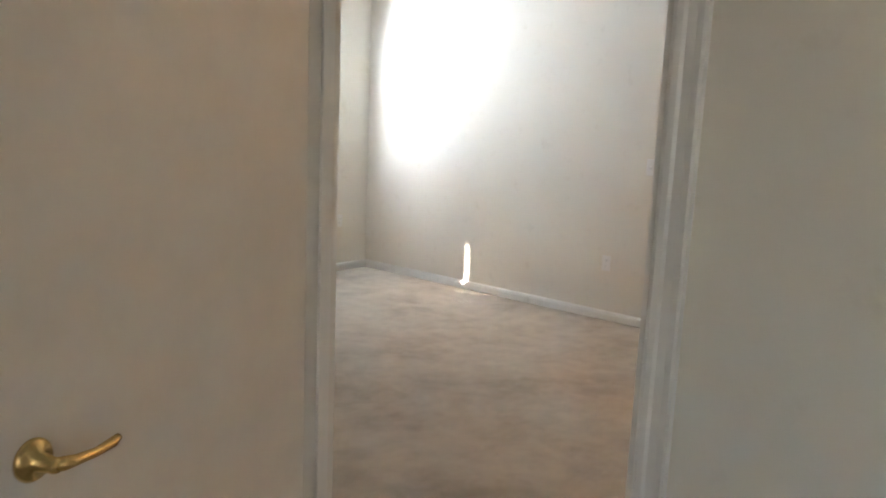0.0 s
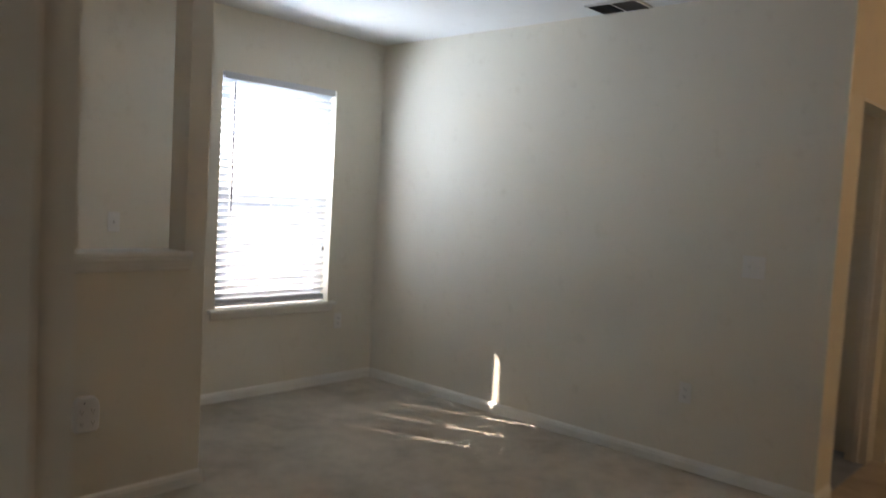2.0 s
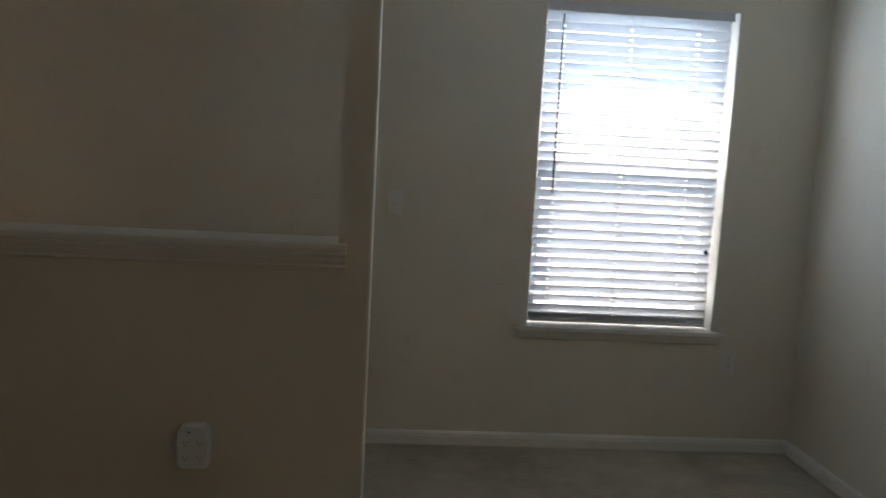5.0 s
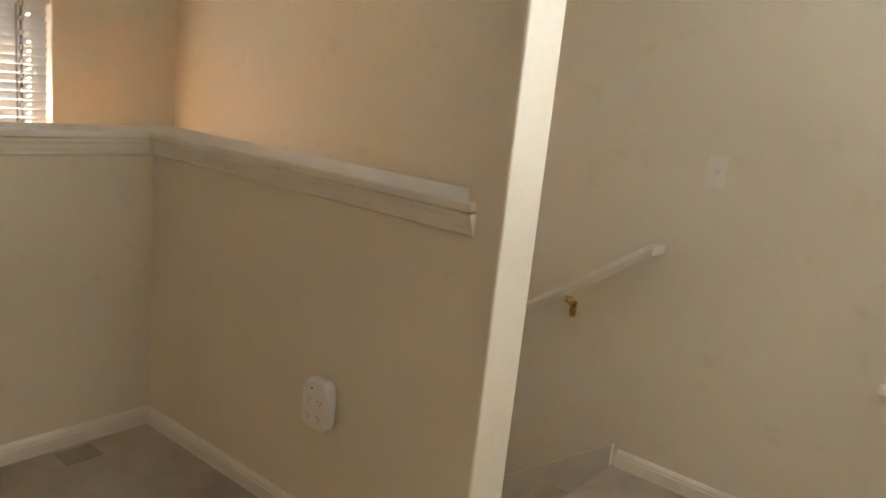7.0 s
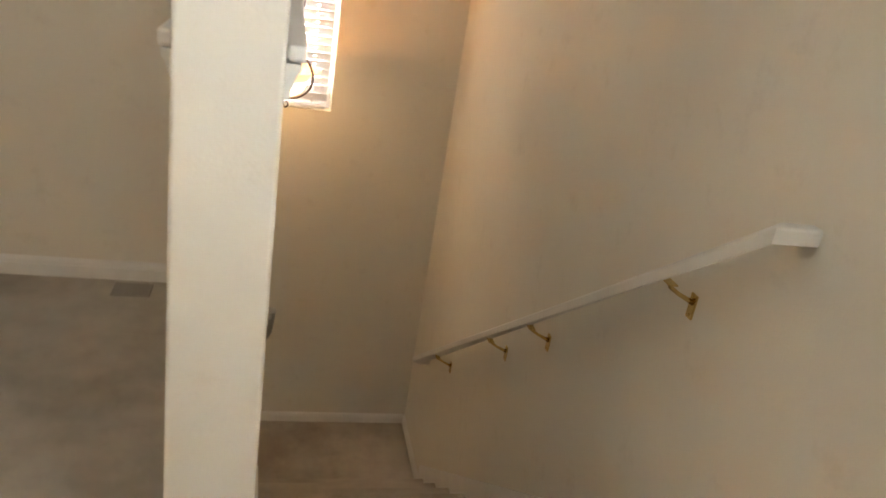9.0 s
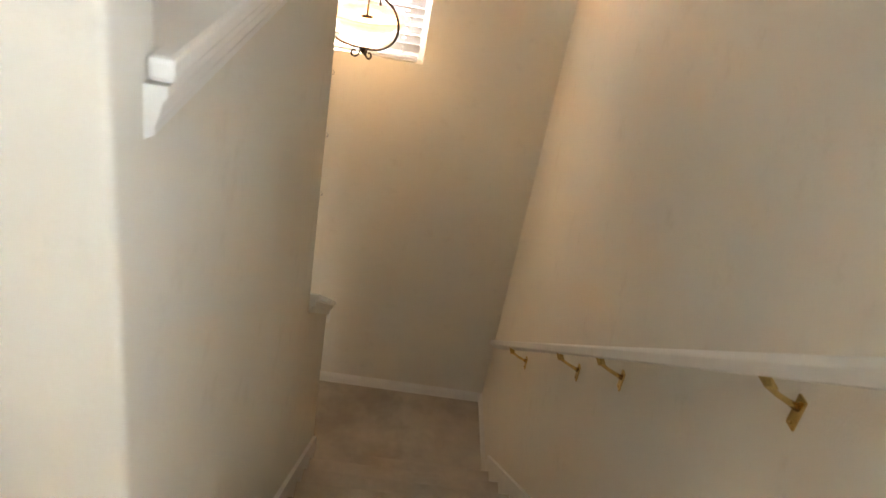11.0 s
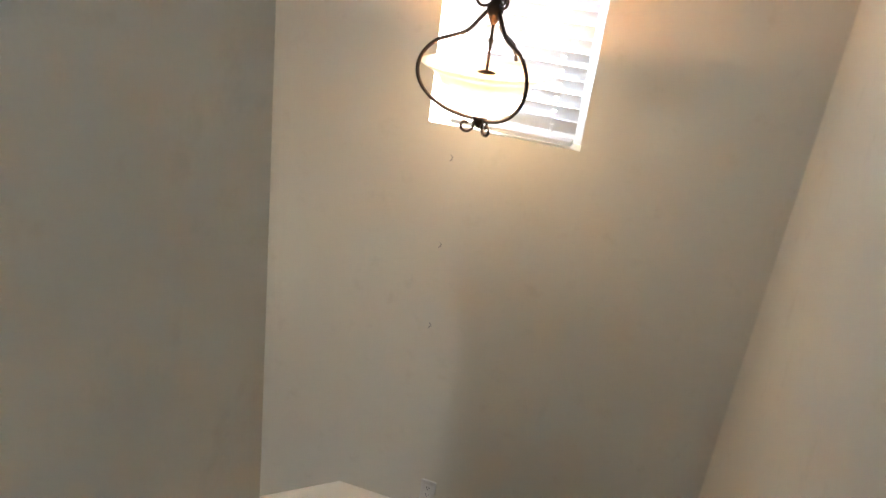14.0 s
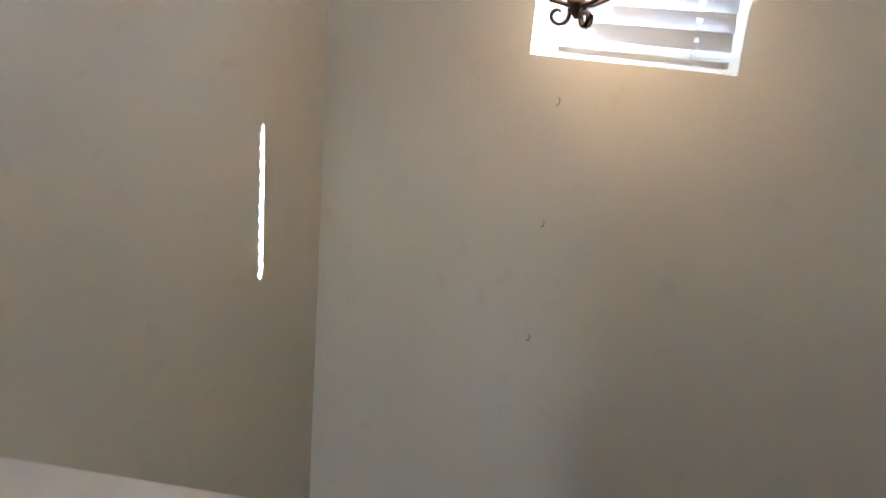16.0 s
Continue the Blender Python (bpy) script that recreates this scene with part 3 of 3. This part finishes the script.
def pendant():
    top = thing("pendant_lamp", "lit amber glass bowl pendant in a scrolled dark iron frame", "pendant lamp", (LAMP[0], LAMP[1], 0))
    part("canopy", spun([(0.012, H - 0.055), (0.03, H - 0.045), (0.055, H - 0.02), (0.062, H - 0.001)], 24), M_IRON, top)
    z, k = H - 0.055, 0
    while z > 0.82:
        pts = [(0.009 * cos(a), 0, z - 0.017 + 0.02 * sin(a)) for a in [2 * pi * i / 12 for i in range(13)]]
        part("chain_link", tube(pts, 0.0022, 6), M_IRON, top).rotation_euler = (0, 0, 0 if k % 2 else pi / 2)
        z -= 0.034
        k += 1
    part("hub", spun([(0.004, 0.82), (0.012, 0.80), (0.008, 0.775), (0.02, 0.755), (0.028, 0.735), (0.02, 0.715), (0.008, 0.69)], 16), M_IRON, top)
    part("stem", tube([(0, 0, 0.70), (0, 0, 0.66), (0, 0, 0.645), (0, 0, 0.63), (0, 0, 0.552)], [0.005, 0.005, 0.008, 0.005, 0.005], 10), M_IRON, top)
    part("clamp_plate", spun([(0.028, 0.546), (0.030, 0.549), (0.010, 0.556)], 20), M_IRON, top)
    prof = [(0.03, 0.415), (0.075, 0.425), (0.110, 0.445), (0.128, 0.475), (0.136, 0.505), (0.130, 0.508), (0.122, 0.478), (0.104, 0.450), (0.073, 0.431), (0.03, 0.421)]
    bowl = part("bowl", spun(prof, 48), M_BOWL, top, "lit amber alabaster glass bowl")
    part("rim", spun([(0.136, 0.5055), (0.150, 0.53), (0.176, 0.548), (0.203, 0.560), (0.203, 0.565), (0.174, 0.554), (0.146, 0.536), (0.130, 0.5085)], 48), M_RIM, bowl, "flared amber glass rim")
    part("bulb_cluster", spun([(0.012, 0.43), (0.02, 0.45), (0.026, 0.475), (0.02, 0.50), (0.004, 0.51)], 16), M_BULB, top, "glowing warm bulb")
    part("foot_hub", spun([(0.006, 0.372), (0.016, 0.385), (0.022, 0.402), (0.03, 0.414)], 16), M_IRON, top)
    for heading in (radians(-72), radians(48), radians(168)):
        arm = []
        for u, v in ((0.018, 0.735), (0.045, 0.70), (0.075, 0.665), (0.12, 0.645), (0.165, 0.625), (0.200, 0.585), (0.212, 0.54), (0.200, 0.495), (0.165, 0.455), (0.115, 0.425), (0.06, 0.408), (0.02, 0.402)):
            arm.append(Vector((u * cos(heading), u * sin(heading), v)))
        fine = []
        for i in range(len(arm) - 1):
            p0, p1, p2, p3 = arm[max(i - 1, 0)], arm[i], arm[i + 1], arm[min(i + 2, len(arm) - 1)]
            for s in (0, 0.25, 0.5, 0.75):
                fine.append(0.5 * (2 * p1 + (p2 - p0) * s + (2 * p0 - 5 * p1 + 4 * p2 - p3) * s * s + (3 * p1 - p0 - 3 * p2 + p3) * s ** 3))
        fine.append(arm[-1])
        part("arm", tube(fine, 0.0062, 8), M_IRON, top)
        part("scroll", tube([(0.015 * cos(heading), 0.015 * sin(heading), 0.745)] + scroll((0.04, 0.765), 0.026, 0.95, pi * 1.2, heading, 1), 0.005, 7), M_IRON, top)
        part("scroll", tube([(0.012 * cos(heading), 0.012 * sin(heading), 0.398)] + scroll((0.042, 0.378), 0.026, 0.95, pi * 0.85, heading, 1), 0.005, 7), M_IRON, top)
    return top


M_BULB, bn, bl, bb = mat("glowing_bulb")
bb.inputs["Emission Color"].default_value, bb.inputs["Emission Strength"].default_value = (1.0, 0.62, 0.28, 1), 0.8
pendant()
lamp_light("pendant_bulb", (LAMP[0], LAMP[1], 0.515), 0.43, (1.0, 0.55, 0.26), 0.03)


# ---- doors ----
def lever(parent, x, y, z, s, way):
    """Brass lever on a round rose; s: the side of the leaf that it is on, way: the sign of x to which it points."""
    h = part("door_handle", spun([(0.033, 0), (0.033, 0.004), (0.028, 0.010), (0.014, 0.014), (0.012, 0.045), (0.010, 0.050)], 24), M_BRASS, parent, "polished brass lever handle")
    h.matrix_basis = pose(x, y, z, 90 if s < 0 else -90)
    part("lever", tube([(0, 0, 0.04), (way * 0.012, 0, 0.05), (way * 0.03, 0.002, 0.052), (way * 0.07, 0.006, 0.05), (way * 0.105, 0.004, 0.048), (way * 0.118, 0, 0.047)], [0.010, 0.011, 0.009, 0.0075, 0.0085, 0.006], 10), M_BRASS, h)
    return h


def door_leaf(name, width, height, m, label, lever_sides, hinges=3):
    """A flush leaf, hinged at local x = 0 and reaching to x = width; faces at y = 0 and 0.035."""
    top = tagged(thing(name, label, "door"), kind="structure")
    leaf = part("leaf", bevelled(boxes((0.003, width, 0, 0.035, 0.012, height)), 0.0015, 1), M_DOOR, top)
    for i in range(hinges):
        z = (0.22, height * 0.52, height - 0.2)[i]
        part("hinge", tube([(-0.002, -0.004, z - 0.045), (-0.002, -0.004, z + 0.045)], 0.006, 8), M_BRASS, top, "small brass hinge knuckle")
    for s in lever_sides:
        lever(top, width - 0.062, 0 if s < 0 else 0.035, 0.89, s, -1)
    top.matrix_world = m
    return top


def doorway_trim(name, axis, a0, a1, f0, f1, height, label, sides=(1, 1), stop=0.5, mould=True):
    """Jamb lining with a door stop, and moulded casings on the chosen faces of the wall."""
    top = tagged(thing(name, label, "door frame"), kind="structure")

    def bx(u0, u1, d0, d1, z0, z1):
        return (u0, u1, d0, d1, z0, z1) if axis == "x" else (d0, d1, u0, u1, z0, z1)
    j = 0.018
    part("jamb", boxes(bx(a0, a0 + j, f0 - 0.002, f1 + 0.002, 0, height)), M_DOOR, top)
    part("jamb", boxes(bx(a1 - j, a1, f0 - 0.002, f1 + 0.002, 0, height)), M_DOOR, top)
    part("head_jamb", boxes(bx(a0 + j, a1 - j, f0 - 0.002, f1 + 0.002, height - j, height)), M_TRIM, top)
    c = f0 + (f1 - f0) * stop
    part("door_stop", bevelled(boxes(bx(a0 + j, a0 + j + 0.011, c - 0.017, c + 0.017, 0, height - j)), 0.002, 1), M_TRIM, top)
    part("door_stop", bevelled(boxes(bx(a1 - j - 0.011, a1 - j, c - 0.017, c + 0.017, 0, height - j)), 0.002, 1), M_TRIM, top)
    for face, s, on in ((f0, -1, sides[0]), (f1, 1, sides[1])):
        if not on:
            continue
        for e, d in ((a0 + 0.006, -1), (a1 - 0.006, 1)):
            prof = [(e, face), (e, face + s * 0.008), (e + d * 0.008, face + s * 0.012), (e + d * 0.018, face + s * 0.012), (e + d * 0.024, face + s * 0.009),
                    (e + d * 0.04, face + s * 0.012), (e + d * 0.052, face + s * 0.017), (e + d * 0.057, face + s * 0.015), (e + d * 0.057, face)]
            if axis == "y":
                prof = [(q, p) for p, q in prof]
            part("casing", prism(prof, "z", 0, height + 0.05), M_TRIM, top)
        part("head_casing", bevelled(boxes(bx(a0 + 0.006, a1 - 0.006, *sorted((face, face + s * 0.012)), height - 0.006, height + 0.05)), 0.003, 1), M_TRIM, top)
    return top


bed_trim = doorway_trim("door_frame_1", "y", JS, JN, BX0, BX1, 2.05, "white painted bedroom door frame with moulded casing", (1, 0), 0.55)
strike = part("strike_plate", boxes((BX0 + 0.004, BX0 + 0.03, JS + 0.018, JS + 0.0195, 0.88, 0.94)), M_BRASS, bed_trim, "brass strike plate")
door_leaf("door_1", 0.825, 2.03, pose(BX0 + 0.012, JN - 0.012, 0, 0, 0, 180 + 20) @ pose(0, -0.035, 0), "cream flush bedroom door, half open, with brass lever", (1,))
doorway_trim("door_frame_2", "x", DX0, DX1, YE, YE + 0.115, 2.05, "cream painted bathroom doorway frame", (0, 0))
doorway_trim("door_frame_3", "y", CR, CL, XC, XC + 0.12, 2.05, "cream painted closet door frame", (0, 0), 0.6)
closet = door_leaf("door_2", CL - CR - 0.042, 2.03, pose(XC + 0.052, CL - 0.02, 0, 0, 0, -90), "narrow cream flush linen closet door, closed, brass lever", (-1,), 3)


# ---- ceiling things ----
def vent():
    x0, x1, y0, y1 = 1.895, 2.105, -1.080, -0.762
    top = thing("ceiling_vent", "dark louvred two-panel air vent in a white frame on the ceiling", "vent", ((x0 + x1) / 2, (y0 + y1) / 2, H))
    w, d = (x1 - x0) / 2, (y1 - y0) / 2
    part("backing", boxes((-w + 0.01, w - 0.01, -d + 0.01, d - 0.01, -0.003, 0.0)), M_DARK, top)
    part("frame", boxes((-w, -w + 0.012, -d, d, -0.010, 0), (w - 0.012, w, -d, d, -0.010, 0), (-w + 0.012, w - 0.012, -d, -d + 0.012, -0.0095, 0), (-w + 0.012, w - 0.012, d - 0.012, d, -0.0095, 0), (-w + 0.012, w - 0.012, -0.006, 0.006, -0.009, -0.003)), M_TRIM, top, "white painted steel frame")
    for s in (-1, 1):
        for i in range(7):
            y = s * (0.019 + 0.020 * i)
            v = part("slat", boxes((-w + 0.012, w - 0.012, -0.007, 0.007, -0.0006, 0.0006)), M_VENT, top)
            v.matrix_basis = pose(0, y, -0.009, s * 55)
    return top


vent()
fix = thing("ceiling_light", "dark metal and frosted glass ceiling light with a finial, unlit", "ceiling light", (0.68, -1.41, 0))
part("canopy", spun([(0.05, H - 0.03), (0.065, H - 0.02), (0.07, H - 0.001)], 24), M_IRON, fix)
part("rod", tube([(0, 0, H - 0.03), (0, 0, 2.36)], 0.006, 10), M_IRON, fix)
part("bowl", spun([(0.02, 2.385), (0.09, 2.40), (0.14, 2.425), (0.165, 2.455), (0.16, 2.46), (0.13, 2.432), (0.02, 2.392)], 32), M_PLATE, fix, "frosted white glass bowl")
part("finial", spun([(0.003, 2.315), (0.009, 2.325), (0.011, 2.335), (0.006, 2.345), (0.016, 2.36), (0.02, 2.375), (0.01, 2.39)], 16), M_IRON, fix, "dark turned finial")
det = thing("smoke_detector", "round white smoke detector on the hall ceiling", "smoke detector", (2.95, -2.32, H))
part("base", spun([(0.065, -0.012), (0.065, 0.0)], 24), M_PLATE, det)
part("cover", spun([(0.02, -0.042), (0.045, -0.04), (0.055, -0.03), (0.058, -0.012)], 24), M_PLATE, det)
hall = thing("hall_light", "round warm glass ceiling light in the hall", "ceiling light", (2.45, -3.95, H))
M_HALL, hn, hl, hb = mat("warm_lit_glass")
hb.inputs["Emission Color"].default_value, hb.inputs["Emission Strength"].default_value = (1.0, 0.6, 0.28, 1), 0.3
part("base", spun([(0.13, -0.02), (0.13, 0)], 32), M_BRASS, hall)
part("dome", spun([(0.02, -0.11), (0.07, -0.098), (0.105, -0.07), (0.12, -0.02)], 32), M_HALL, hall, "glowing warm glass dome")
lamp_light("hall_bulb", (2.45, -3.95, H - 0.16), 1.1, (1.0, 0.70, 0.42), 0.08)

# floor register beside the short half wall
reg = thing("floor_register", "beige steel floor register in the carpet", "vent", (-1.43, -0.31, 0))
part("frame", bevelled(boxes((-0.05, 0.05, -0.065, 0.065, 0.0, 0.006)), 0.003, 1), M_REG, reg)
for i in range(5):
    part("slat", boxes((-0.04, 0.04, -0.052 + i * 0.024, -0.044 + i * 0.024, 0.006, 0.008)), M_REG, reg)

# filled nail marks below the stairwell window
for z in (0.156, -0.198, -0.559):
    mark = thing("wall_mark", "small grey scuff mark on the stairwell wall", "mark", (XW, -0.02, z), "scuffs below the window")
    part("scuff", tube([(0.0006, -0.004, 0.012), (0.0006, 0.004, 0.004), (0.0006, 0.002, -0.006), (0.0006, -0.006, -0.013)], [0.002, 0.004, 0.005, 0.002], 6, 0.3), M_SCUFF, mark)

# ---- outside ----
EZ = 2.72
structure("eave", boxes((XW - 0.71, XE + 1.6, W + 0.15, W + 1.00, EZ, EZ + 0.16), (XW - 0.71, XW - 0.15, -6.9, W + 0.15, EZ, EZ + 0.16)), M_STUCCO, "boxed house eave outside the windows", "eave")
structure("ground", boxes((-400, 400, -400, 400, -3.8, -3.6)), M_GROUND, "pale dry soil around the house", "ground")
